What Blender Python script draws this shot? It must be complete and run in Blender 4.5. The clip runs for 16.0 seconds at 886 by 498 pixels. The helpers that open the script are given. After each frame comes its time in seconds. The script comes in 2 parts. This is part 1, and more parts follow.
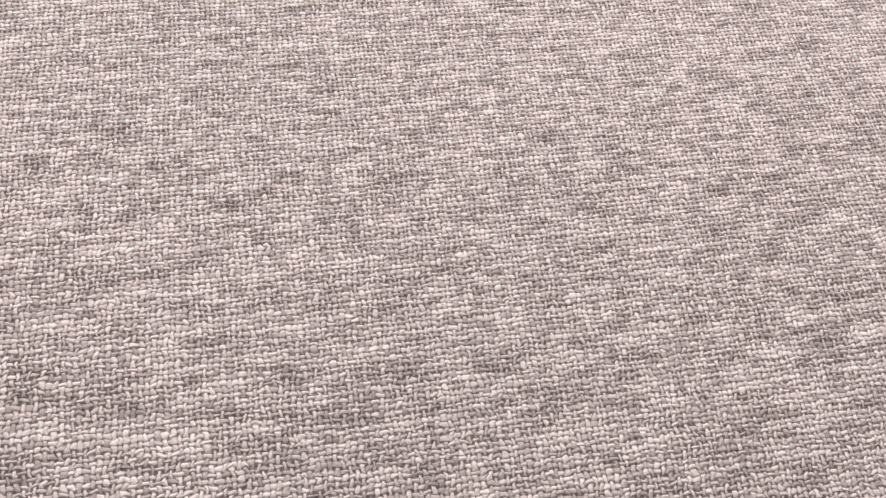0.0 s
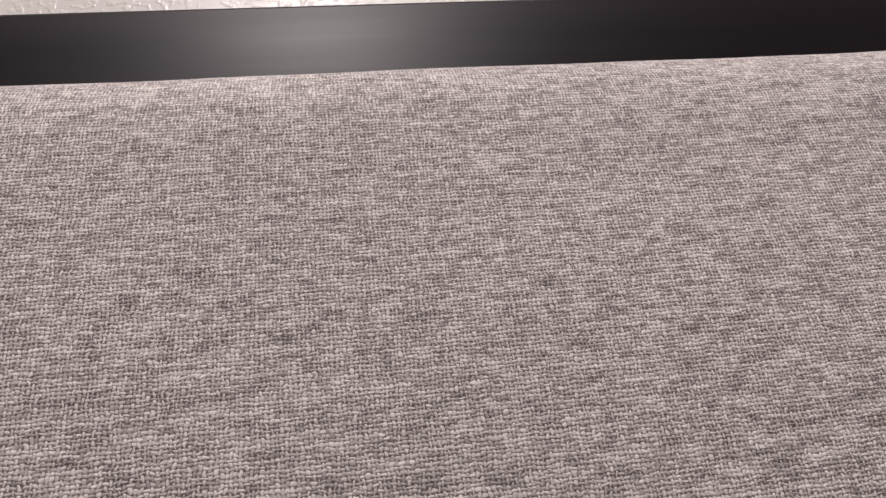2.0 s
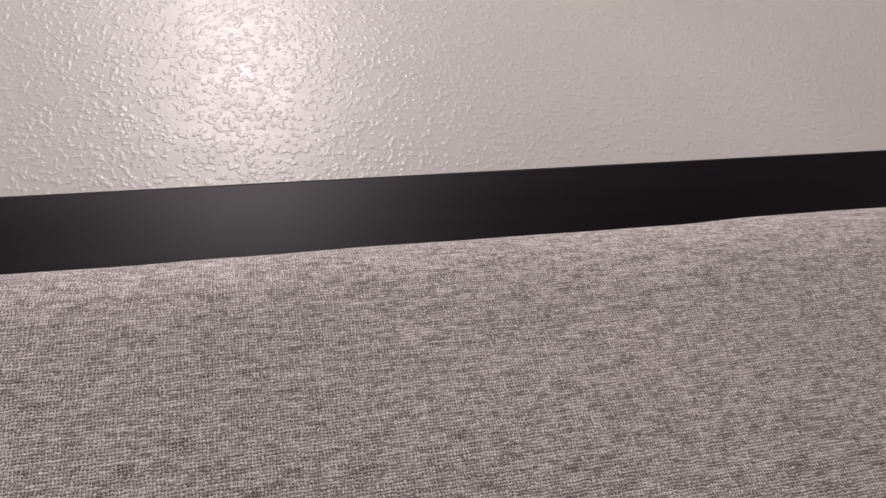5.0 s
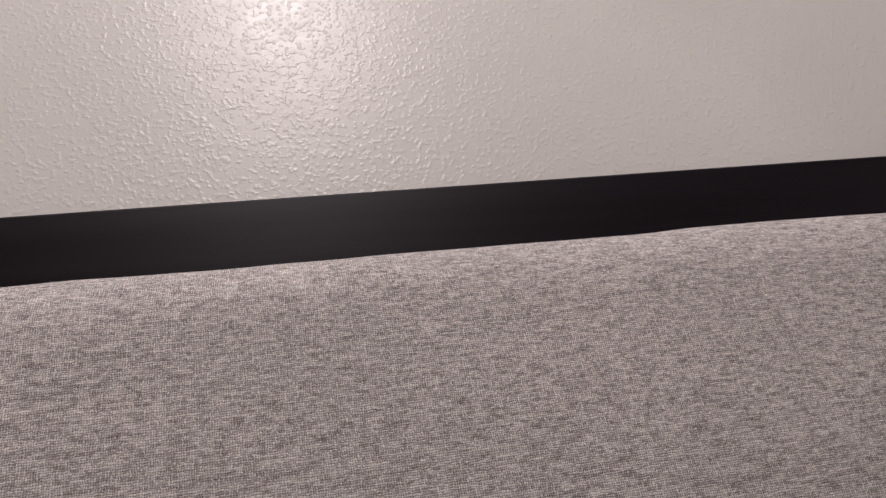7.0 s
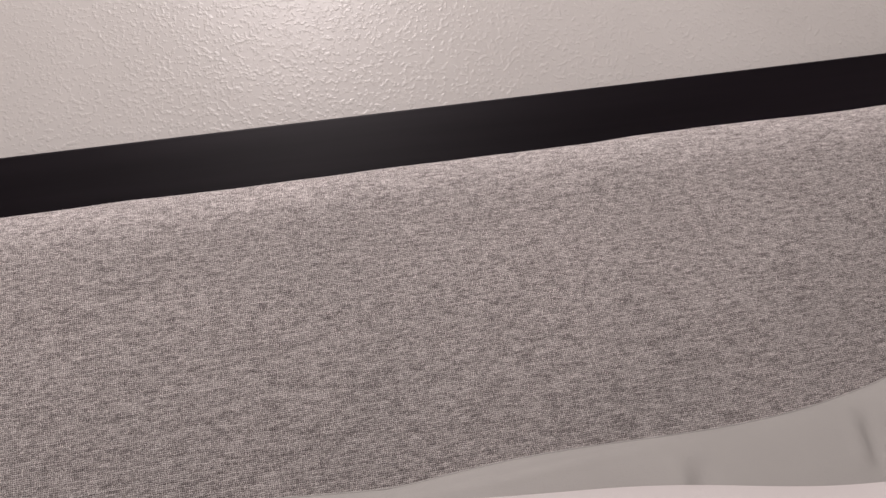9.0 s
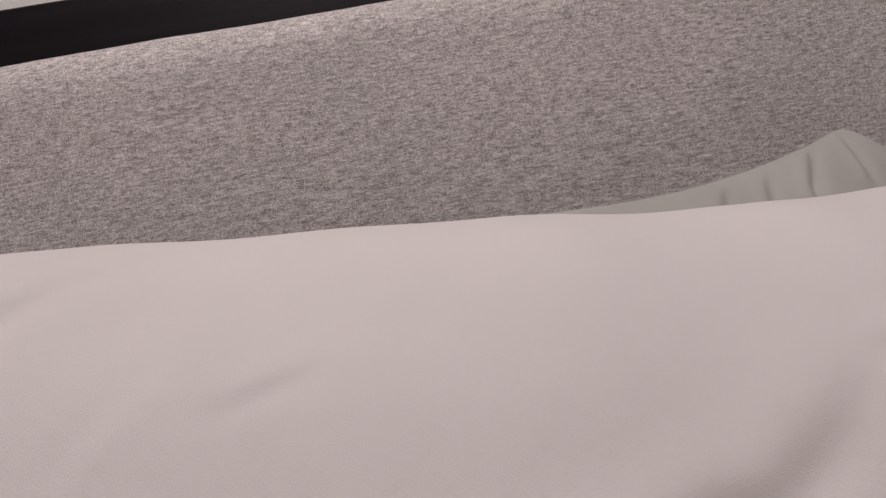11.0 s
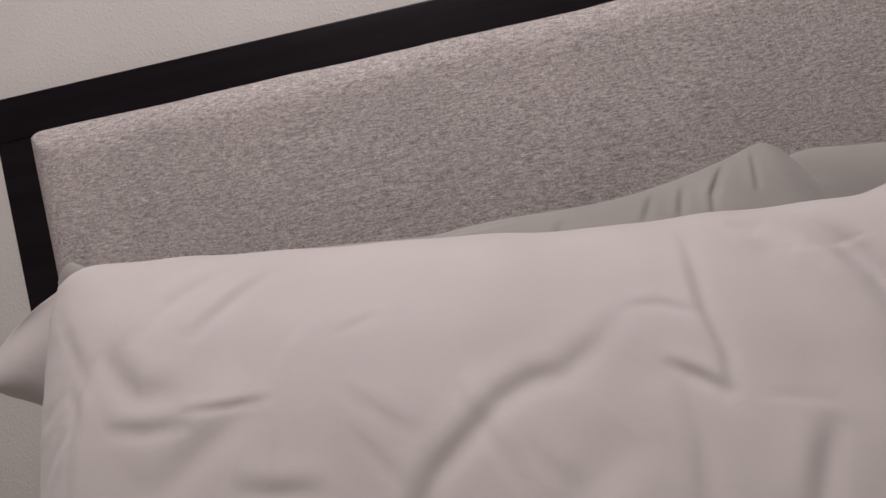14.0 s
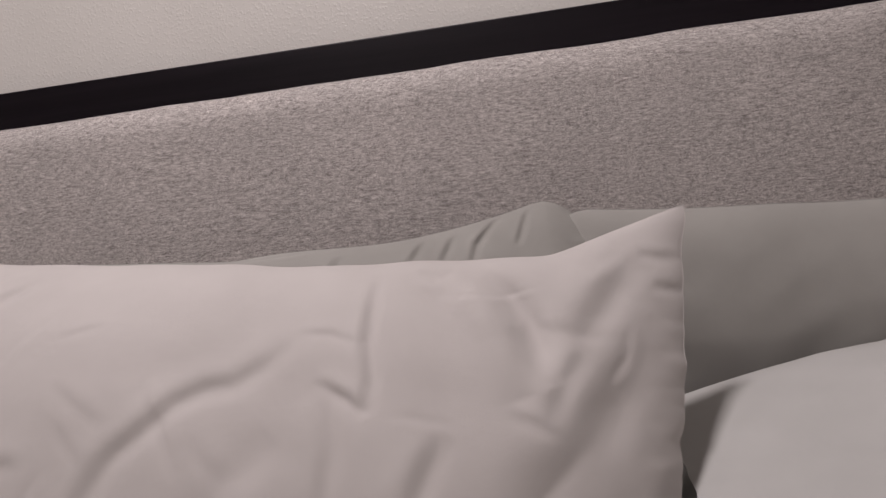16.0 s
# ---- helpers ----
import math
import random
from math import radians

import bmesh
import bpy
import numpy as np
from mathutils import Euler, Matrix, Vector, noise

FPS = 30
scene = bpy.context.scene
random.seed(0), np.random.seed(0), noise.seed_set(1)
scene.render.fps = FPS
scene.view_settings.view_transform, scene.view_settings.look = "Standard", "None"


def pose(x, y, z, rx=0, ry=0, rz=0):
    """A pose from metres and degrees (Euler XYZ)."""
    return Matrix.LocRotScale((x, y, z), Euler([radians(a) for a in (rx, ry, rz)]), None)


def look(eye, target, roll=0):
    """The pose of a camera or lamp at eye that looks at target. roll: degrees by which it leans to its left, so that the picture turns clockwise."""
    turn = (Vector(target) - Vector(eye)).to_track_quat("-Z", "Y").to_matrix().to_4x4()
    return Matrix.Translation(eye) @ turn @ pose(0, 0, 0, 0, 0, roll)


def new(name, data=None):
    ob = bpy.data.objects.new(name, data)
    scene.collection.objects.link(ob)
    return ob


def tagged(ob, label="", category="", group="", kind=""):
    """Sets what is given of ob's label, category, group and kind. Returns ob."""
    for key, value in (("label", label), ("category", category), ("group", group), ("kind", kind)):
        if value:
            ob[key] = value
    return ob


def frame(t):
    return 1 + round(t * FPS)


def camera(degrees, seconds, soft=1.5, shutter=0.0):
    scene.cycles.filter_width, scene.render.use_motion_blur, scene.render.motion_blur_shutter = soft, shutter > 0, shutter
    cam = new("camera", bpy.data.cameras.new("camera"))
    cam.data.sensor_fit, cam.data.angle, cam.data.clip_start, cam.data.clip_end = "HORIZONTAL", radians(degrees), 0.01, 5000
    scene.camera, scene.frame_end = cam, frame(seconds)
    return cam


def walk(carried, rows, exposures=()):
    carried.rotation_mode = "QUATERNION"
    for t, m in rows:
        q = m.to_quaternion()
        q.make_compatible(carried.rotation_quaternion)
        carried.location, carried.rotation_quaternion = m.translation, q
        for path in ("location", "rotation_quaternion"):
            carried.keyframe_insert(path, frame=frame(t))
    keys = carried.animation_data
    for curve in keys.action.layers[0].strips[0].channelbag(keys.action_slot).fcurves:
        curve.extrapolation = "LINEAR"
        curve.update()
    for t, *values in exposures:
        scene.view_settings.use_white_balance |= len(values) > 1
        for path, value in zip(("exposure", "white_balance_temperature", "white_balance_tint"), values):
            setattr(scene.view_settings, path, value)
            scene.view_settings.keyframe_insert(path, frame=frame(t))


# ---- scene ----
SOFT = 1.45
EXPOSURES = [(0.0, 0.95), (0.6, 0.72), (1.5, 0.45), (2.5, 0.14), (3.5, -0.06), (7.5, -0.08), (9.0, 0.08), (10.2, 0.0), (12.5, -0.14), (16.0, -0.08)]
# camera >>
cam = camera(63.13, 16.0, soft=SOFT)
ROWS = [
    (0, pose(0.4947, -0.1473, 0.8545, 111.64, 8.20, -4.85)),
    (0.5, pose(0.4932, -0.1582, 0.8538, 112.74, 7.96, -4.95)),
    (1, pose(0.4900, -0.1711, 0.8506, 115.47, 7.40, -4.38)),
    (1.5, pose(0.4885, -0.1793, 0.8508, 117.07, 7.13, -4.17)),
    (2, pose(0.4890, -0.1838, 0.8527, 118.38, 7.19, -4.48)),
    (2.5, pose(0.4894, -0.1925, 0.8547, 120.18, 7.53, -4.05)),
    (3, pose(0.4905, -0.2051, 0.8602, 121.92, 8.29, -5.70)),
    (3.5, pose(0.4886, -0.2162, 0.8591, 123.47, 7.96, -4.81)),
    (4, pose(0.4859, -0.2202, 0.8597, 123.47, 9.95, -8.06)),
    (4.5, pose(0.4834, -0.2280, 0.8582, 122.98, 10.50, -9.07)),
    (5, pose(0.4804, -0.2539, 0.8536, 123.15, 11.27, -9.00)),
    (5.2, pose(0.4802, -0.2629, 0.8567, 122.61, 11.84, -8.36)),
    (7.3, pose(0.4703, -0.3913, 0.8370, 115.96, 8.73, -7.05)),
    (7.5, pose(0.4761, -0.3989, 0.8290, 116.21, 9.09, -6.21)),
    (8, pose(0.4794, -0.4241, 0.8229, 113.89, 9.45, -5.87)),
    (8.5, pose(0.4834, -0.4459, 0.8155, 111.84, 10.38, -5.69)),
    (9, pose(0.4884, -0.4749, 0.8125, 107.86, 10.18, -4.69)),
    (9.5, pose(0.4840, -0.4954, 0.7998, 105.73, 10.08, -4.93)),
    (10, pose(0.4771, -0.5237, 0.7880, 101.32, 9.55, -4.42)),
    (10.2, pose(0.4738, -0.5350, 0.7829, 98.42, 10.85, -5.78)),
    (12.3, pose(0.5309, -0.6855, 0.7795, 92.46, 11.39, 2.99)),
    (12.5, pose(0.5267, -0.7032, 0.7806, 91.92, 11.06, 2.97)),
    (13, pose(0.5200, -0.7419, 0.7880, 90.84, 10.77, 3.53)),
    (13.5, pose(0.5282, -0.7791, 0.7892, 90.20, 10.82, 3.92)),
    (14, pose(0.5521, -0.8299, 0.7987, 90.14, 11.37, 4.98)),
    (14.5, pose(0.5917, -0.8633, 0.7955, 90.20, 10.80, 5.00)),
    (15, pose(0.6511, -0.8787, 0.7860, 90.45, 9.03, 5.20)),
    (15.5, pose(0.6986, -0.8806, 0.7827, 90.73, 9.61, 4.91)),
    (16, pose(0.7609, -0.8958, 0.7752, 92.05, 7.00, 5.12)),
]
walk(cam, ROWS, EXPOSURES)
# << camera

# ---- light ----
LAMP = (0.45, -0.93, 2.33)
world = bpy.data.worlds.new("world")
world.use_nodes = True
world.node_tree.nodes["Background"].inputs["Color"].default_value = (0.02, 0.02, 0.022, 1)
world.node_tree.nodes["Background"].inputs["Strength"].default_value = 0.3
scene.world = world
scene.view_settings.exposure = 0.0
lamp = bpy.data.lights.new("ceiling_light", "AREA")
lamp.shape, lamp.size, lamp.energy, lamp.color = "DISK", 0.26, 26, (1.0, 0.90, 0.91)
new("ceiling_light", lamp).matrix_world = look(LAMP, (LAMP[0], LAMP[1], 0))

# ---- measures ----
ROOM_X0, ROOM_X1, ROOM_Y0, WALL_Y, CEIL = -1.6, 2.6, -3.4, 0.088, 2.42
PANEL_W, PANEL_TOP, PANEL_BOTTOM = 1.46, 1.0484, 0.40
RAIL_Y, RAIL_TOP, RAIL_BACK = 0.042, 1.10, 0.078
MATTRESS_TOP = 0.43


# ---- materials ----
class Mat:
    """A node material under construction."""

    def __init__(self, name, rough=0.6, metal=0.0, spec=0.5):
        self.m = bpy.data.materials.new(name)
        self.m.use_nodes = True
        self.t = self.m.node_tree
        self.b = self.t.nodes["Principled BSDF"]
        self.b.inputs["Roughness"].default_value = rough
        self.b.inputs["Metallic"].default_value = metal
        self.b.inputs["Specular IOR Level"].default_value = spec
        self.co = self.add("ShaderNodeTexCoord").outputs["Object"]

    def add(self, kind, **sets):
        n = self.t.nodes.new(kind)
        for k, v in sets.items():
            n.inputs[k.replace("_", " ")].default_value = v
        return n

    def link(self, a, b):
        self.t.links.new(a, b)

    def math(self, op, a, b=None, c=None):
        n = self.t.nodes.new("ShaderNodeMath")
        n.operation = op
        for i, v in enumerate((a, b, c)):
            if v is None:
                continue
            if isinstance(v, (int, float)):
                n.inputs[i].default_value = v
            else:
                self.link(v, n.inputs[i])
        return n.outputs[0]

    def noise(self, scale, detail=3.0, rough=0.5, stretch=(1, 1, 1), vector=None):
        mp = self.add("ShaderNodeMapping")
        mp.inputs["Scale"].default_value = stretch
        self.link(vector or self.co, mp.inputs["Vector"])
        n = self.add("ShaderNodeTexNoise", Scale=scale, Detail=detail, Roughness=rough)
        self.link(mp.outputs[0], n.inputs["Vector"])
        return n.outputs["Fac"]

    def ramp(self, fac, stops):
        n = self.t.nodes.new("ShaderNodeValToRGB")
        e = n.color_ramp.elements
        while len(e) < len(stops):
            e.new(0.5)
        for el, (p, c) in zip(e, stops):
            el.position, el.color = p, (*c, 1)
        self.link(fac, n.inputs[0])
        return n.outputs[0]

    def mix(self, fac, a, b, kind="MIX"):
        n = self.t.nodes.new("ShaderNodeMix")
        n.data_type, n.blend_type = "RGBA", kind
        for i, v in ((0, fac), (6, a), (7, b)):
            if isinstance(v, (int, float)):
                n.inputs[i].default_value = v
            elif isinstance(v, tuple):
                n.inputs[i].default_value = (*v, 1)
            else:
                self.link(v, n.inputs[i])
        return n.outputs[2]

    def color(self, c):
        if isinstance(c, tuple):
            self.b.inputs["Base Color"].default_value = (*c, 1)
        else:
            self.link(c, self.b.inputs["Base Color"])

    def bump(self, height, strength, distance):
        n = self.add("ShaderNodeBump", Strength=strength, Distance=distance)
        self.link(height, n.inputs["Height"])
        self.link(n.outputs[0], self.b.inputs["Normal"])
        return n


def weave_material():
    """Heathered plain weave: yarns about 1.2 mm apart, uneven in width and tone, shade painted into the gaps between
    them.
    """
    k = Mat("heathered_upholstery", 0.9, spec=0.2)
    w = k.add("ShaderNodeTexNoise", Scale=300.0, Detail=3.0, Roughness=0.6)
    k.link(k.co, w.inputs["Vector"])
    off = k.t.nodes.new("ShaderNodeVectorMath")
    off.operation = "MULTIPLY_ADD"
    k.link(w.outputs["Color"], off.inputs[0])
    off.inputs[1].default_value = (0.0029, 0.0, 0.0023)
    k.link(k.co, off.inputs[2])
    sep = k.add("ShaderNodeSeparateXYZ")
    k.link(off.outputs[0], sep.inputs[0])
    u = k.math("DIVIDE", sep.outputs[0], 0.00122)
    v = k.math("DIVIDE", sep.outputs[2], 0.00124)
    fu, fv = k.math("FLOOR", u), k.math("FLOOR", v)
    clump = k.noise(400, 3, 0.6, (0.26, 1, 1.3))
    # yarns run thinner in the dark streaks of the heather
    width = k.math("MULTIPLY_ADD", clump, 0.46, 0.10)

    def yarn(pos, along, row, sign, wide):
        # round across its width; rises over one crossing and dips under the next
        a = k.math("DIVIDE", k.math("SUBTRACT", k.math("FRACT", pos), 0.5), wide)
        across = k.math("MAXIMUM", k.math("SUBTRACT", 1.0, k.math("MULTIPLY", a, a)), 0.0)
        wave = k.math("COSINE", k.math("MULTIPLY", k.math("ADD", k.math("SUBTRACT", along, 0.5), row), math.pi))
        rise = k.math("MULTIPLY_ADD", wave, 0.62 * sign, 0.52)
        rise.node.use_clamp = True
        return k.math("MULTIPLY", k.math("POWER", across, 0.6), rise)

    warp, weft = yarn(u, v, fu, 1, k.math("ADD", width, 0.01)), yarn(v, u, fv, -1, width)
    h = k.math("MAXIMUM", warp, weft)
    top = k.math("GREATER_THAN", warp, weft)
    slub = k.noise(520, 2, 0.6, (0.4, 1, 1.3))
    h2 = k.math("ADD", h, k.math("MULTIPLY", slub, 0.5))

    def tint(a, b, z):
        # each float of a yarn has its own shade
        cell = k.add("ShaderNodeCombineXYZ")
        k.link(a, cell.inputs[0])
        k.link(k.math("FLOOR", b), cell.inputs[1])
        cell.inputs[2].default_value = z
        n = k.t.nodes.new("ShaderNodeTexWhiteNoise")
        k.link(cell.outputs[0], n.inputs["Vector"])
        return n.outputs["Value"]

    t_warp = tint(fu, k.math("MULTIPLY", v, 0.5), 1.5)
    t_weft = tint(fv, k.math("MULTIPLY", u, 0.5), 7.5)
    wn = k.math("ADD", k.math("MULTIPLY", t_warp, top), k.math("MULTIPLY", t_weft, k.math("SUBTRACT", 1.0, top)))
    streak = k.noise(480, 2, 0.55, (0.20, 1, 1.2))
    tone = k.math("ADD", k.math("MULTIPLY", wn, 0.24), k.math("MULTIPLY", clump, 0.22))
    tone = k.math("ADD", tone, k.math("MULTIPLY", streak, 0.40))
    col = k.ramp(tone, [(0.28, (0.36, 0.333, 0.323)), (0.43, (0.625, 0.587, 0.569)), (0.58, (0.83, 0.789, 0.767))])
    # shade between yarns is painted in: colour darkens where the weave lies low
    gap_shade = k.ramp(h, [(0.02, (0.24, 0.215, 0.210)), (0.54, (1, 1, 1))])
    col = k.mix(0.97, col, gap_shade, "MULTIPLY")
    broad = k.ramp(k.noise(9, 3), [(0.3, (0.95, 0.95, 0.95)), (0.7, (1.04, 1.03, 1.03))])
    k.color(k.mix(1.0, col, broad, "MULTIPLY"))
    k.bump(h2, 0.5, 0.00045)
    return k.m


def wall_material():
    """Off-white satin paint over orange-peel texture."""
    k = Mat("orange_peel_paint", 0.34, spec=0.32)
    a = k.noise(265, 1.5, 0.45)
    lumps = k.ramp(a, [(0.50, (0, 0, 0)), (0.70, (1, 1, 1))])
    h = k.math("ADD", k.math("MULTIPLY", lumps, 0.5), k.math("MULTIPLY", k.noise(60, 2), 0.25))
    k.color(k.ramp(k.noise(5, 4), [(0.3, (0.655, 0.635, 0.605)), (0.7, (0.705, 0.685, 0.655))]))
    k.link(k.math("ADD", k.math("MULTIPLY", k.noise(60, 2), 0.12), 0.31), k.b.inputs["Roughness"])
    k.bump(h, 0.46, 0.0010)
    return k.m


def black_wood():
    k = Mat("black_stained_wood", 0.36, spec=0.20)
    g = k.noise(60, 5, 0.6, (0.03, 1, 1))
    k.color(k.ramp(g, [(0.3, (0.0046, 0.0031, 0.0050)), (0.7, (0.0108, 0.0076, 0.0112))]))
    k.link(k.math("ADD", k.math("MULTIPLY", g, 0.14), 0.36), k.b.inputs["Roughness"])
    k.bump(g, 0.12, 0.0004)
    return k.m


def cloth(name, low, high, weave=2200.0):
    """Smooth cotton sheeting."""
    k = Mat(name, 0.82, spec=0.25)
    k.b.inputs["Sheen Weight"].default_value = 0.15
    k.color(k.ramp(k.noise(14, 4), [(0.3, low), (0.7, high)]))
    h = k.math("ADD", k.math("MULTIPLY", k.noise(weave, 2), 0.25), k.math("MULTIPLY", k.noise(38, 4, 0.55), 0.9))
    k.bump(h, 0.30, 0.0025)
    return k.m


def plain(name, low, high, rough=0.7, scale=30.0, spec=0.4):
    k = Mat(name, rough, spec=spec)
    n = k.noise(scale, 4)
    k.color(k.ramp(n, [(0.3, low), (0.7, high)]))
    k.bump(n, 0.15, 0.001)
    return k.m


WEAVE, PAINT, WOOD = weave_material(), wall_material(), black_wood()
WHITE = cloth("white_cotton", (0.515, 0.484, 0.472), (0.552, 0.521, 0.509))
GREY = cloth("pale_grey_cotton", (0.318, 0.309, 0.291), (0.356, 0.346, 0.327))
SHEET = cloth("fitted_sheet_cotton", (0.60, 0.585, 0.565), (0.66, 0.645, 0.625))
OFFWHITE = cloth("off_white_cotton", (0.45, 0.445, 0.435), (0.49, 0.485, 0.475))
CEILING = plain("ceiling_paint", (0.74, 0.73, 0.70), (0.80, 0.79, 0.76), 0.9, 60)
CARPET = plain("carpet", (0.26, 0.22, 0.18), (0.36, 0.31, 0.26), 0.95, 300)
THREAD = plain("stitching_thread", (0.62, 0.60, 0.57), (0.70, 0.68, 0.65), 0.8, 900)
GLASS = Mat("frosted_lamp_glass", 0.4)
GLASS.color((0.9, 0.88, 0.84))
GLASS.b.inputs["Emission Color"].default_value = (1.0, 0.86, 0.78, 1)
GLASS.b.inputs["Emission Strength"].default_value = 3.0
GLASS = GLASS.m


# ---- building ----
def part(name, bm, material, parent=None, label="", smooth=False):
    """Links a bmesh as one mesh object, under a thing or on its own."""
    me = bpy.data.meshes.new(name)
    bm.to_mesh(me)
    bm.free()
    me.materials.append(material)
    for p in me.polygons:
        p.use_smooth = smooth
    ob = new(name, me)
    if parent:
        ob.parent = parent
    return tagged(ob, label)


def box(x0, x1, y0, y1, z0, z1, bevel=0.0, segments=2):
    bm = bmesh.new()
    bmesh.ops.create_cube(bm, size=1)
    for v in bm.verts:
        v.co = ((x0 + x1) / 2 + v.co.x * (x1 - x0), (y0 + y1) / 2 + v.co.y * (y1 - y0), (z0 + z1) / 2 + v.co.z * (z1 - z0))
    if bevel:
        bmesh.ops.bevel(bm, geom=bm.edges[:], offset=bevel, segments=segments, affect="EDGES", profile=0.5)
    return bm


def structure(name, bm, material, label, category):
    return tagged(part(name, bm, material), label, category, kind="structure")


def grid_mesh(name, co, material, parent=None, label="", closed=False):
    """A smooth sheet from an array of points, n x m x 3."""
    n, m = co.shape[:2]
    idx = np.arange(n * m).reshape(n, m)
    q = np.stack([idx[:-1, :-1], idx[1:, :-1], idx[1:, 1:], idx[:-1, 1:]], -1).reshape(-1, 4)
    me = bpy.data.meshes.new(name)
    me.from_pydata(co.reshape(-1, 3).tolist(), [], q.tolist())
    me.materials.append(material)
    me.polygons.foreach_set("use_smooth", [True] * len(me.polygons))
    bm = bmesh.new()
    bm.from_mesh(me)
    bmesh.ops.remove_doubles(bm, verts=bm.verts[:], dist=1e-5)
    bmesh.ops.recalc_face_normals(bm, faces=bm.faces[:])
    bm.to_mesh(me)
    bm.free()
    ob = new(name, me)
    if parent:
        ob.parent = parent
    return tagged(ob, label)


def ripple(x, y, seed, octaves=3, scale=1.0):
    """Smooth uneven waves, about -1 to 1, over arrays x and y in metres."""
    r = np.random.RandomState(seed)
    out, amp, tot = 0 * x, 1.0, 0.0
    for o in range(octaves):
        for _ in range(4):
            a, p = r.uniform(0, 2 * math.pi, 2)
            f = scale * 2 ** o * r.uniform(0.7, 1.4)
            out = out + amp * np.sin(f * (x * math.cos(a) + y * math.sin(a)) + p) / 2
        tot += amp
        amp *= 0.5
    return out / tot


# ---- the room ----
structure("floor", box(ROOM_X0, ROOM_X1, ROOM_Y0, WALL_Y, -0.1, 0), CARPET, "beige carpet under the bed", "floor")
structure("ceiling", box(ROOM_X0, ROOM_X1, ROOM_Y0, WALL_Y, CEIL, CEIL + 0.1), CEILING, "plain white painted ceiling", "ceiling")
structure("wall_north", box(ROOM_X0 - 0.1, ROOM_X1 + 0.1, WALL_Y, WALL_Y + 0.1, -0.1, CEIL + 0.1), PAINT, "off-white wall with glossy orange-peel paint texture", "wall")
structure("wall_south", box(ROOM_X0 - 0.1, ROOM_X1 + 0.1, ROOM_Y0 - 0.1, ROOM_Y0, -0.1, CEIL + 0.1), PAINT, "plain off-white painted bedroom wall", "wall")
structure("wall_west", box(ROOM_X0 - 0.1, ROOM_X0, ROOM_Y0, WALL_Y, -0.1, CEIL + 0.1), PAINT, "plain off-white painted bedroom wall", "wall")
structure("wall_east", box(ROOM_X1, ROOM_X1 + 0.1, ROOM_Y0, WALL_Y, -0.1, CEIL + 0.1), PAINT, "plain off-white painted bedroom wall", "wall")

# ---- headboard ----
headboard = tagged(new("headboard"), "black wooden headboard with grey heathered fabric panel against the wall", "headboard")
X0, X1 = -0.058, PANEL_W + 0.058
part("top_rail", box(X0, X1, RAIL_Y, RAIL_BACK, PANEL_TOP - 0.005, RAIL_TOP, 0.0022), WOOD, headboard, "black stained wooden top rail")
for a, b in ((X0, 0.0), (PANEL_W, X1)):
    part("stile", box(a, b, RAIL_Y, RAIL_BACK, 0.0, PANEL_TOP - 0.005, 0.0015), WOOD, headboard, "black stained wooden side post")
part("back_board", box(0.0, PANEL_W, RAIL_BACK - 0.02, RAIL_BACK - 0.004, 0.2, PANEL_TOP - 0.005), WOOD, headboard)


def upholstered_panel():
    """Padded panel: flat front, plump rounded rim, softly wavy outline, rounded corners."""
    n, m = 260, 120
    s, r = np.meshgrid(np.linspace(-1, 1, n), np.linspace(-1, 1, m), indexing="ij")
    s = np.sign(s) * (1 - (1 - np.abs(s)) ** 1.6)
    r = np.sign(r) * (1 - (1 - np.abs(r)) ** 1.8)
    hx, hz = PANEL_W / 2, (PANEL_TOP - PANEL_BOTTOM) / 2
    x, z = s * hx, r * hz
    # round the corners
    rad = 0.016
    cx, cz = np.maximum(np.abs(x) - (hx - rad), 0), np.maximum(np.abs(z) - (hz - rad), 0)
    big = np.maximum(cx, cz)
    k = np.where(big > 0, big / np.maximum(np.hypot(cx, cz), 1e-9), 1)
    x = np.where(big > 0, np.sign(x) * (np.minimum(np.abs(x), hx - rad) + cx * k), x)
    z = np.where(big > 0, np.sign(z) * (np.minimum(np.abs(z), hz - rad) + cz * k), z)
    edge = np.minimum(hx - np.abs(x), hz - np.abs(z)).clip(0)
    edge = np.where((cx > 0) & (cz > 0), rad - np.hypot(cx * k, cz * k), edge).clip(0)
    e = (edge / 0.060).clip(0, 1)
    depth = 0.052 * np.sqrt(1 - (1 - e) ** 2.9)
    depth += 0.0012 * ripple(x, z, 5, 3, 16) * e
    z = z + np.where(r > 0.5, 1, 0) * 0.0010 * ripple(x, 0 * z, 8, 3, 26) * (1 - e)
    co = np.stack([x + hx - 0.007 * ((1 - s) / 2) ** 2, RAIL_Y + 0.010 - depth, z + (PANEL_TOP + PANEL_BOTTOM) / 2], -1)
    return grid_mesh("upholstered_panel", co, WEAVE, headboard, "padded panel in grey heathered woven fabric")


upholstered_panel()


# ---- bed ----
bed = tagged(new("bed"), "black wooden bed with a mattress in a white fitted sheet", "bed")
part("side_rail", box(X0, X0 + 0.03, -2.0, RAIL_Y, 0.14, 0.34, 0.003), WOOD, bed)
part("side_rail", box(X1 - 0.03, X1, -2.0, RAIL_Y, 0.14, 0.34, 0.003), WOOD, bed)
part("foot_rail", box(X0, X1, -2.04, -2.0, 0.0, 0.34, 0.003), WOOD, bed)
part("slat_base", box(X0 + 0.03, X1 - 0.03, -2.0, 0.0, 0.18, 0.22, 0.003), WOOD, bed)
part("mattress", box(-0.03, PANEL_W + 0.03, -1.99, -0.012, 0.22, MATTRESS_TOP, 0.045, 4), SHEET, bed, "mattress in a white fitted sheet", True)


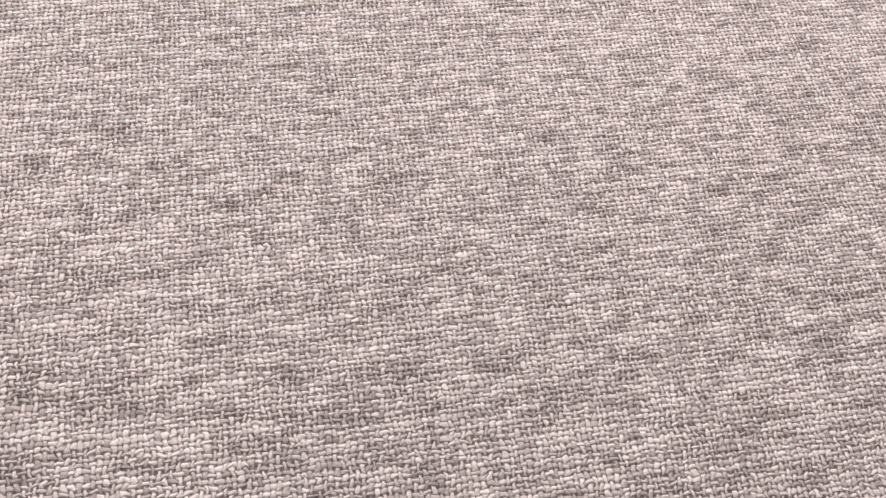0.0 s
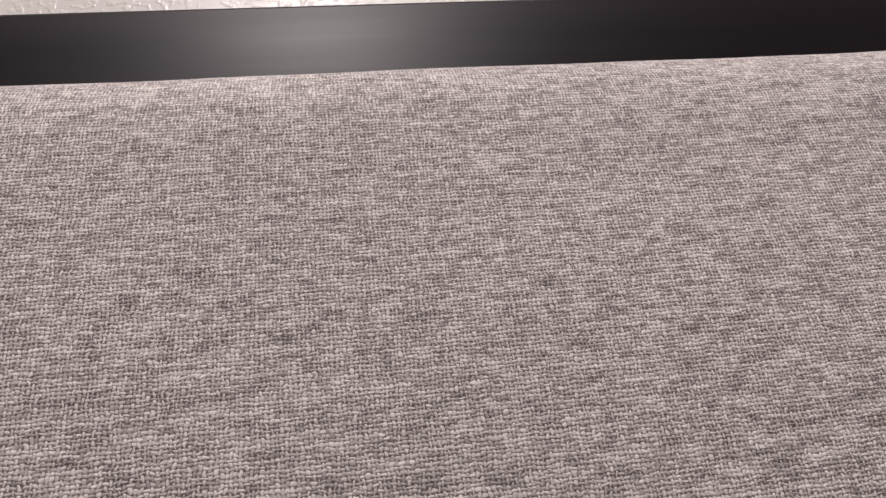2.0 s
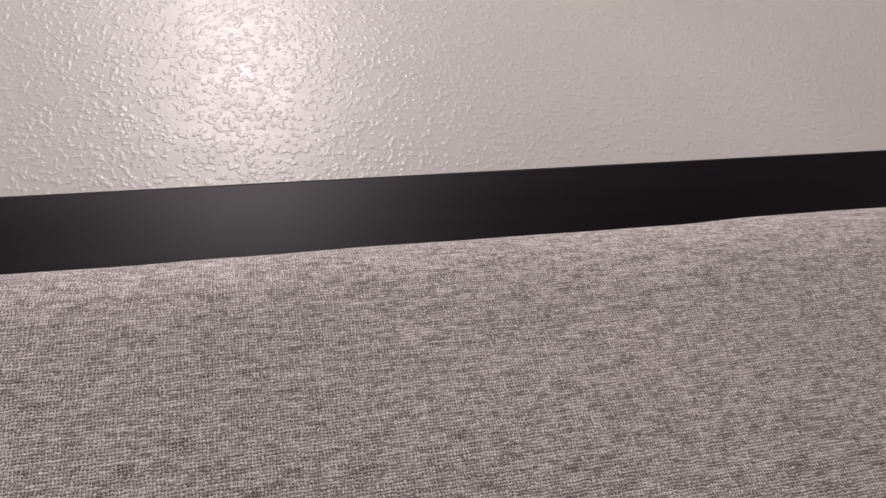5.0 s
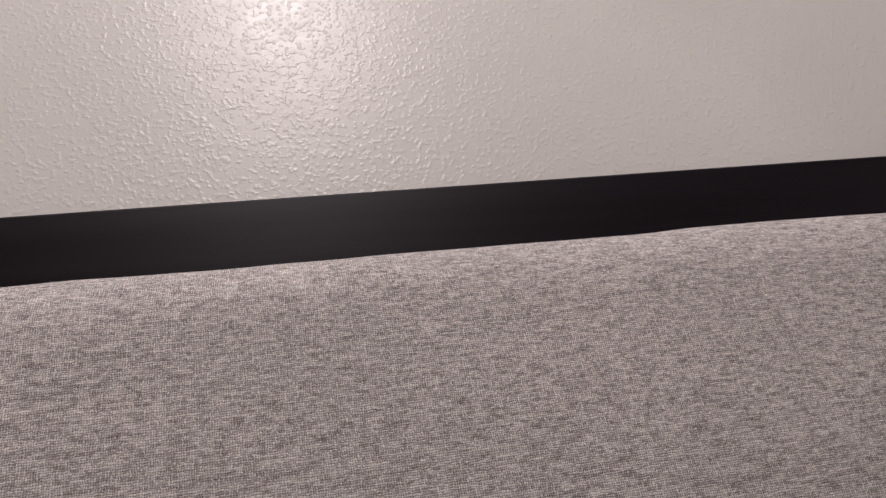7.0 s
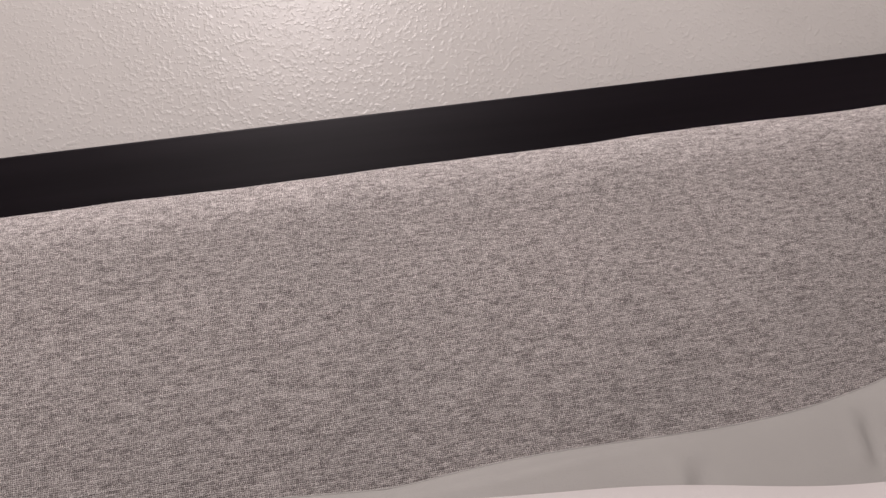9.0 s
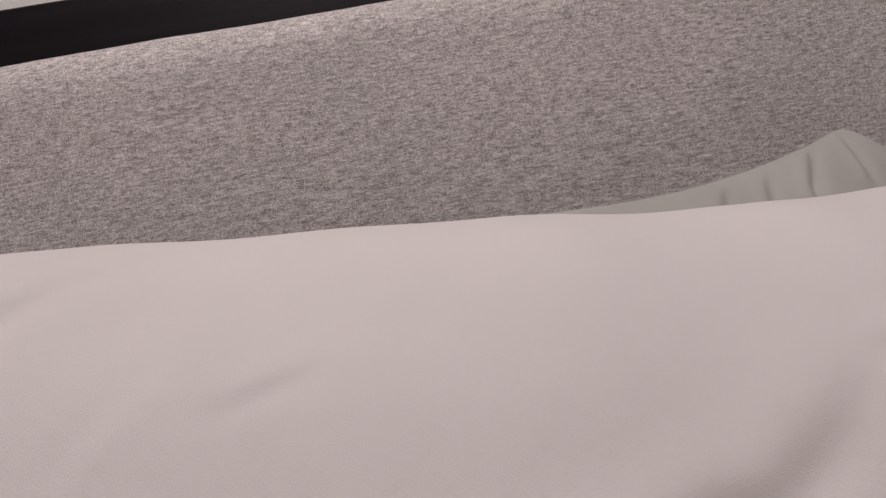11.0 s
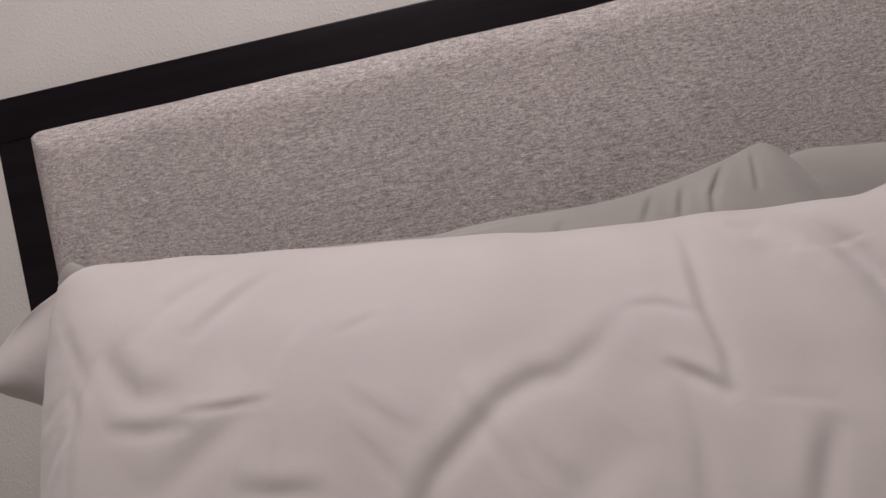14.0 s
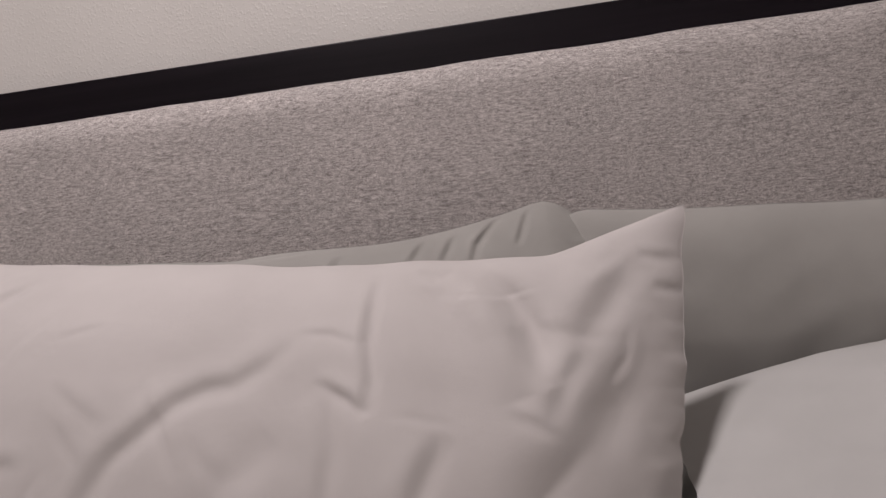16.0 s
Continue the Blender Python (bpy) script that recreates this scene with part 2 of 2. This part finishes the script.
def creases(x, v, lines):
    """Folds of cloth along polylines: (points, width, depth); a valley beside a soft ridge."""
    out = 0 * x
    for pts, w, a in lines:
        best, sd, along = np.full(x.shape, 1e9), 0 * x, 0 * x
        total = sum(math.dist(p, q) for p, q in zip(pts, pts[1:]))
        run = 0.0
        for p, q in zip(pts, pts[1:]):
            dx, dv = q[0] - p[0], q[1] - p[1]
            L = math.hypot(dx, dv)
            t = ((x - p[0]) * dx + (v - p[1]) * dv) / L ** 2
            tc = t.clip(0, 1)
            d = np.hypot(x - p[0] - tc * dx, v - p[1] - tc * dv)
            side = np.sign((x - p[0]) * dv - (v - p[1]) * dx)
            near = d < best
            sd, along = np.where(near, side * d, sd), np.where(near, (run + tc * L) / total, along)
            best = np.minimum(best, d)
            run += L
        fade = np.sin(np.pi * along.clip(0, 1)).clip(0) ** 0.7
        out = out + a * fade * (-np.exp(-(best / w) ** 2) + 0.8 * np.exp(-(((sd - 1.9 * w) / (1.5 * w)) ** 2)) * np.exp(-((best / (4 * w)) ** 2)))
    return out


def pillow(name, label, size, origin, lean, turn, material, folds=(), seed=1, thick=0.16, n=150, m=110, pulls=(), fuller=0.0, flare=0.0, rough=1.0, boxy=2.4, boxy_end=2.4, narrow=0.0, low=0.0, top=None, fine=0, flat_end=0.0, flat_start=0.0):
    """A pillow that stands on its lower long edge at origin and leans back by lean degrees. size: width and height.
    pulls: corners drawn out, as (side, end, across, along, back, sharpness); fuller: more filling to one side;
    flat_end, flat_start: how far the case runs on empty past the filling at either end."""
    w, h = size
    thing = tagged(new(name), label, "pillow", "pillows on the bed")
    s, r = np.meshgrid(np.linspace(-1, 1, n), np.linspace(-1, 1, m), indexing="ij")
    k = math.pi / 2 * 0.92
    s, r = np.sin(s * k) / math.sin(k), np.sin(r * k) / math.sin(k)
    waist = 0.035 * np.where(s > 0, 1 - flat_end, 1)
    X = w / 2 * s * (1 - waist + waist * r ** 4)
    V = h / 2 * r * (0.95 + 0.05 * s ** 4)
    N = 0 * X
    taper = boxy + (boxy_end - boxy) * ((s + 0.1) / 0.6).clip(0, 1)
    prof = ((1 - np.abs(s) ** 2.8).clip(0) ** (0.52 + 0.75 * flat_end * ((s - 0.2) / 0.8).clip(0, 1) + 0.75 * flat_start * ((-s - 0.2) / 0.8).clip(0, 1))) * ((1 - np.abs(r) ** np.where(r > 0, taper, 2.6)).clip(0) ** 0.52)
    X = X - flare * (1 - s) / 2 * (1 - r) / 2 - narrow * (1 + s) / 2 * ((1 - r) / 2) ** 2
    if top:
        # the outline of the upper edge, as heights in the room
        rise = (top(X + origin[0]) - origin[2]) / math.cos(math.radians(lean)) - h / 2
        V = -h / 2 + (rise + h / 2) * (r + 1) / 2
    for cs, cr, dx, dv, dn, p in pulls:
        q = (((1 + cs * s) / 2) ** p) * (((1 + cr * r) / 2) ** 5)
        X, V, N = X + dx * q, V + dv * q, N + dn * q
    V = V + (0.0009 if top else 0.003) * ripple(X, V, seed + 7, 3, 22) * (np.abs(r) ** 3)
    X = X + (0.0024 * ripple(X * 0.3, V, seed + 5, 3, 55) + 0.0009 * ripple(X * 0.3, V, seed + 6, 2, 260)) * (np.abs(s) ** 8)
    wr = rough * (0.0035 * ripple(X, V, seed, 3, 18) + 0.0010 * ripple(X, V, seed + 3, 2, 60))
    inner = (prof * 2.2).clip(0, 1)
    # small random creases, most of them running in from the seams
    dice = random.Random(seed)
    for _ in range(fine):
        cx, cv, ang = dice.uniform(-0.46, 0.46) * w, dice.uniform(-0.2, 0.46) * h, dice.uniform(0, math.pi)
        reach = dice.uniform(0.015, 0.05)
        dx, dv = reach * math.cos(ang), reach * math.sin(ang)
        bow = dice.uniform(-0.006, 0.006)
        folds = [*folds, ([(cx - dx, cv - dv), (cx + bow, cv - bow), (cx + dx, cv + dv)], dice.uniform(0.002, 0.006), dice.uniform(0.0004, 0.0014))]
    full = thick / 2 * prof * (1 - fuller * s) * (1 - low * r)
    front = N - full - (wr + creases(X, V, folds)) * inner
    back = N + full * 0.8 + rough * 0.004 * ripple(X, V, seed + 11, 2, 15) * inner
    m4 = pose(*origin, 0, 0, turn) @ pose(0, 0, 0, -lean) @ pose(0, 0, h / 2)
    a = np.array(m4)
    for part_name, d in (("pillow_front", front), ("pillow_back", back)):
        loc = np.stack([X, d, V], -1)
        grid_mesh(part_name, loc @ a[:3, :3].T + a[:3, 3], material, thing)
    rim = np.concatenate([np.stack([X, (front + back) / 2, V], -1)[i] for i in (np.s_[::2, 0], np.s_[-1, ::2], np.s_[::-2, -1], np.s_[0, ::-2])])
    rim = rim[np.r_[True, np.linalg.norm(np.diff(rim, axis=0), axis=1) > 5e-4]] @ a[:3, :3].T + a[:3, 3]
    ahead = np.roll(rim, -1, 0) - np.roll(rim, 1, 0)
    ahead /= np.linalg.norm(ahead, axis=1, keepdims=True) + 1e-9
    side = np.cross(ahead, [0, -1.0, 0])
    side /= np.linalg.norm(side, axis=1, keepdims=True) + 1e-9
    up = np.cross(side, ahead)
    ring = np.linspace(0, 2 * math.pi, 7)
    tube = rim[:, None] + 0.0005 * (np.cos(ring)[None, :, None] * side[:, None] + np.sin(ring)[None, :, None] * up[:, None])
    grid_mesh("seam", np.concatenate([tube, tube[:1]]), material, thing, "stitched seam round the edge")
    return thing, m4


# folds of the white pillow: points across and along its face from its middle, width, depth
FOLDS_WHITE = [
    ([(0.096, 0.114), (0.075, 0.095), (0.051, 0.081), (0.033, 0.080), (0.015, 0.073), (-0.006, 0.056), (-0.026, 0.040), (-0.045, 0.010), (-0.052, -0.02)], 0.0060, 0.0056),
    ([(0.147, 0.160), (0.142, 0.119), (0.141, 0.105), (0.144, 0.078), (0.139, 0.052)], 0.0040, 0.0060),
    ([(0.139, 0.053), (0.124, 0.066), (0.106, 0.079)], 0.0036, 0.0056),
    ([(0.114, 0.070), (0.117, 0.035), (0.114, -0.01)], 0.0060, 0.0038),
    ([(0.138, 0.101), (0.114, 0.112), (0.092, 0.114)], 0.0028, 0.0022),
    ([(0.152, 0.052), (0.174, 0.047), (0.198, 0.040)], 0.0022, 0.0010),
    ([(0.02, -0.03), (0.05, 0.02), (0.08, 0.045)], 0.0110, 0.0045),
]
# folds drawn in from the empty corner and from the full end
FOLDS_ENDS = [
    ([(0.325, 0.100), (0.285, 0.052), (0.258, 0.022), (0.236, 0.002), (0.200, -0.03)], 0.0190, 0.0058),
    ([(0.263, 0.086), (0.241, 0.058), (0.230, 0.034)], 0.0080, 0.0034),
    ([(0.178, 0.160), (0.193, 0.151), (0.210, 0.133), (0.222, 0.110), (0.234, 0.060)], 0.0120, 0.0105),
    ([(0.318, 0.160), (0.297, 0.134), (0.276, 0.109), (0.255, 0.085)], 0.0130, 0.0062),
    ([(0.352, 0.152), (0.335, 0.151), (0.312, 0.156)], 0.0050, 0.0045),
    ([(0.354, 0.128), (0.338, 0.126), (0.318, 0.130)], 0.0050, 0.0050),
    ([(0.350, 0.016), (0.325, -0.006), (0.300, -0.04)], 0.0090, 0.0060),
    ([(0.160, 0.035), (0.148, 0.015), (0.130, -0.02)], 0.0080, 0.0030),
    ([(0.146, 0.160), (0.160, 0.152), (0.176, 0.156)], 0.0050, 0.0026),
    ([(-0.160, 0.206), (-0.177, 0.196), (-0.220, 0.171), (-0.240, 0.146)], 0.0065, 0.0027),
    ([(-0.145, 0.186), (-0.154, 0.179), (-0.174, 0.164), (-0.200, 0.142)], 0.0055, 0.0027),
    ([(-0.200, 0.110), (-0.234, 0.114), (-0.249, 0.127), (-0.268, 0.150)], 0.0095, 0.0026),
    ([(-0.142, 0.097), (-0.172, 0.097), (-0.204, 0.099)], 0.0026, 0.0013),
    ([(-0.190, 0.090), (-0.225, 0.091), (-0.260, 0.097)], 0.0055, 0.0018),
    ([(-0.150, 0.097), (-0.189, 0.074), (-0.222, 0.050)], 0.0110, 0.0030),
    ([(-0.115, 0.042), (-0.145, 0.045), (-0.172, 0.051)], 0.0060, 0.0016),
    ([(-0.078, 0.136), (-0.106, 0.128)], 0.0030, 0.0008),
]
FOLDS_GREY = [
    ([(0.270, 0.212), (0.251, 0.196), (0.233, 0.174), (0.226, 0.152)], 0.0036, 0.0060),
    ([(0.292, 0.214), (0.283, 0.198), (0.272, 0.168)], 0.0032, 0.0048),
    ([(0.184, 0.186), (0.176, 0.174), (0.166, 0.158)], 0.0034, 0.0034),
    ([(0.212, 0.188), (0.206, 0.176), (0.198, 0.156)], 0.0036, 0.0040),
    ([(0.100, 0.176), (0.092, 0.158)], 0.0040, 0.0030),
    ([(-0.060, 0.181), (0.035, 0.183), (0.135, 0.187)], 0.0014, 0.0018),
]


def white_top(x):
    """Falls gently from the full end, then lifts to the drawn-out corner."""
    lift = 0.006 * np.log1p(np.exp((x - 0.797) / 0.006))
    return (0.8325 - 0.128 * (x - 0.30) + 0.06 * (x - 0.62).clip(0) - 0.03 * (0.27 - x).clip(0) - 7.0 * (0.240 - x).clip(0) ** 2 + 0.34 * lift
            + 0.0010 * np.sin(62 * x) * np.sin(23 * x + 1) * (x < 0.8))


def grey_top(x):
    """Sags in the middle; one corner stands up as a peak and drops off beyond it, the other ends in a small knob."""
    off = x - 0.805
    peak = 0.0320 * np.exp(-((np.abs(off) / np.where(off < 0, 0.066, 0.050)) ** np.where(off < 0, 1.45, 1.8)))
    return (0.8135 + 0.100 * (0.49 - x).clip(0) + peak + 0.004 * np.exp(-(((x - 0.70) / 0.06) ** 2)) + 0.002 * np.sin((x - 0.5) * 26) * (x > 0.5) * (x < 0.75)
            - 3.4 * (x - 0.815).clip(0) ** 2 - 45.0 * (x - 0.85).clip(0) ** 2
            + 0.010 * np.exp(-(((x - 0.145) / 0.018) ** 2)) - 16.0 * (0.150 - x).clip(0) ** 2)


def grey_far_top(x):
    """Nearly level, with a rounded end."""
    return 0.814 - 0.062 * (x - 0.86) - 9.0 * (0.860 - x).clip(0) ** 2


white, white_at = pillow("white_pillow", "plump creased white cotton pillow propped before the headboard", (0.705, 0.395), (0.548, -0.395, 0.425), 13, 0, WHITE,
       [([(x - 0.030, v) for x, v in p], 1.2 * w, 0.55 * d) for p, w, d in FOLDS_WHITE] + FOLDS_ENDS, 3, 0.225, 330, 240,
       [(1, 1, 0.005, 0.0, 0.0, 8), (-1, 1, 0.012, 0.0, 0.0, 14)], 0.18, 0.02, boxy=2.5, boxy_end=1.7, narrow=0.090, low=0.10, top=white_top, fine=40, flat_end=0.4)


def hem_flap(owner):
    """The open end of the pillowcase, hanging past the filling as a soft double sheet."""
    n, m = 26, 40
    a, b = np.meshgrid(np.linspace(0, 1, n), np.linspace(0, 1, m), indexing="ij")
    # from the filled edge (a = 0) out to the hem (a = 1), lower end (b = 0) to upper end (b = 1)
    x = (1 - a) * (0.185 + 0.020 * b) + a * (0.122 - 0.034 * np.sin(np.pi * b ** 0.8) + 0.052 * b ** 3)
    z = (1 - a) * (0.715 + 0.126 * b) + a * (0.742 + 0.088 * b)
    y = -0.275 + 0.035 * a + 0.007 * np.sin(8 * b + 3 * a) * a
    sheet = np.stack([x, y, z], -1)
    rear = sheet + np.array([0.0, 0.006, 0.0]) * (1 - a[..., None] * 0.6)
    grid_mesh("pillowcase_hem", np.concatenate([sheet, rear[::-1]], 0), WHITE, owner, "loose open end of the pillowcase")


hem_flap(white)
grey, grey_at = pillow("grey_pillow", "pale grey cotton pillow slumped between headboard and white pillow", (0.755, 0.408), (0.5025, -0.230, 0.425), 4, 0, GREY, FOLDS_GREY, 21, 0.10, 300, 170,
       [(1, 1, 0.006, 0.0, 0.16, 6), (-1, 1, 0.0, 0.0, 0.03, 14)], top=grey_top, fine=10)
pillow("grey_pillow", "smooth pale grey cotton pillow standing against the headboard", (0.79, 0.385), (1.195, -0.028, 0.425), -18, 0, GREY, (), 31, 0.16, 150, 110, [(-1, 1, 0.0, 0.0, 0.060, 7)], top=grey_far_top, fine=10)
pillow("white_pillow", "white cotton pillow lying low in front of a grey one", (0.68, 0.44), (1.205, -0.585, 0.463), 62, 0, OFFWHITE, (), 41, 0.15, 150, 120,
       [(-1, 1, 0.012, -0.044, 0.015, 5)], fuller=-0.42, flare=0.0, fine=14, flat_start=0.7)


def stitches(owner, m4, points, count):
    """A row of thread stitches along a hem, laid on the cloth."""
    bm = bmesh.new()
    bmesh.ops.create_icosphere(bm, subdivisions=1, radius=0.0008)
    bmesh.ops.scale(bm, vec=(0.7, 0.6, 1.9), verts=bm.verts[:])
    first = part("stitch", bm, THREAD, owner, "pale thread stitch", True)
    p, q = Vector(points[0]), Vector(points[1])
    turn = (q - p).to_track_quat("Z", "Y").to_matrix().to_4x4()
    face = next(c for c in owner.children if c.name.startswith("pillow_front"))
    cloth_points = [tuple(v.co) for v in face.data.vertices if v.co.x > p.x - 0.03]
    for i in range(count):
        ob = first if i == 0 else new("stitch", first.data)
        ob.parent = owner
        at = p.lerp(q, i / (count - 1))
        near = min(cloth_points, key=lambda c: (c[0] - at.x) ** 2 + (c[2] - at.z) ** 2)
        ob.matrix_basis = m4 @ pose(at.x, near[1] - 0.0005, at.z) @ turn


stitches(grey, Matrix(), ((0.846, -0.150, 0.812), (0.852, -0.150, 0.778)), 12)

# ---- ceiling lamp ----
fixture = tagged(new("ceiling_lamp"), "round frosted glass ceiling lamp, switched on", "lamp")
bm = bmesh.new()
bmesh.ops.create_uvsphere(bm, u_segments=32, v_segments=12, radius=0.15)
for v in bm.verts:
    v.co = (LAMP[0] + v.co.x, LAMP[1] + v.co.y, CEIL - 0.012 + v.co.z * 0.35 if v.co.z < 0 else CEIL - 0.012)
part("diffuser", bm, GLASS, fixture, "frosted glass bowl", True)
bm = bmesh.new()
bmesh.ops.create_cone(bm, cap_ends=True, segments=40, radius1=0.165, radius2=0.165, depth=0.012)
for v in bm.verts:
    v.co = (LAMP[0] + v.co.x, LAMP[1] + v.co.y, CEIL - 0.006 + v.co.z)
part("base_plate", bm, CEILING, fixture)
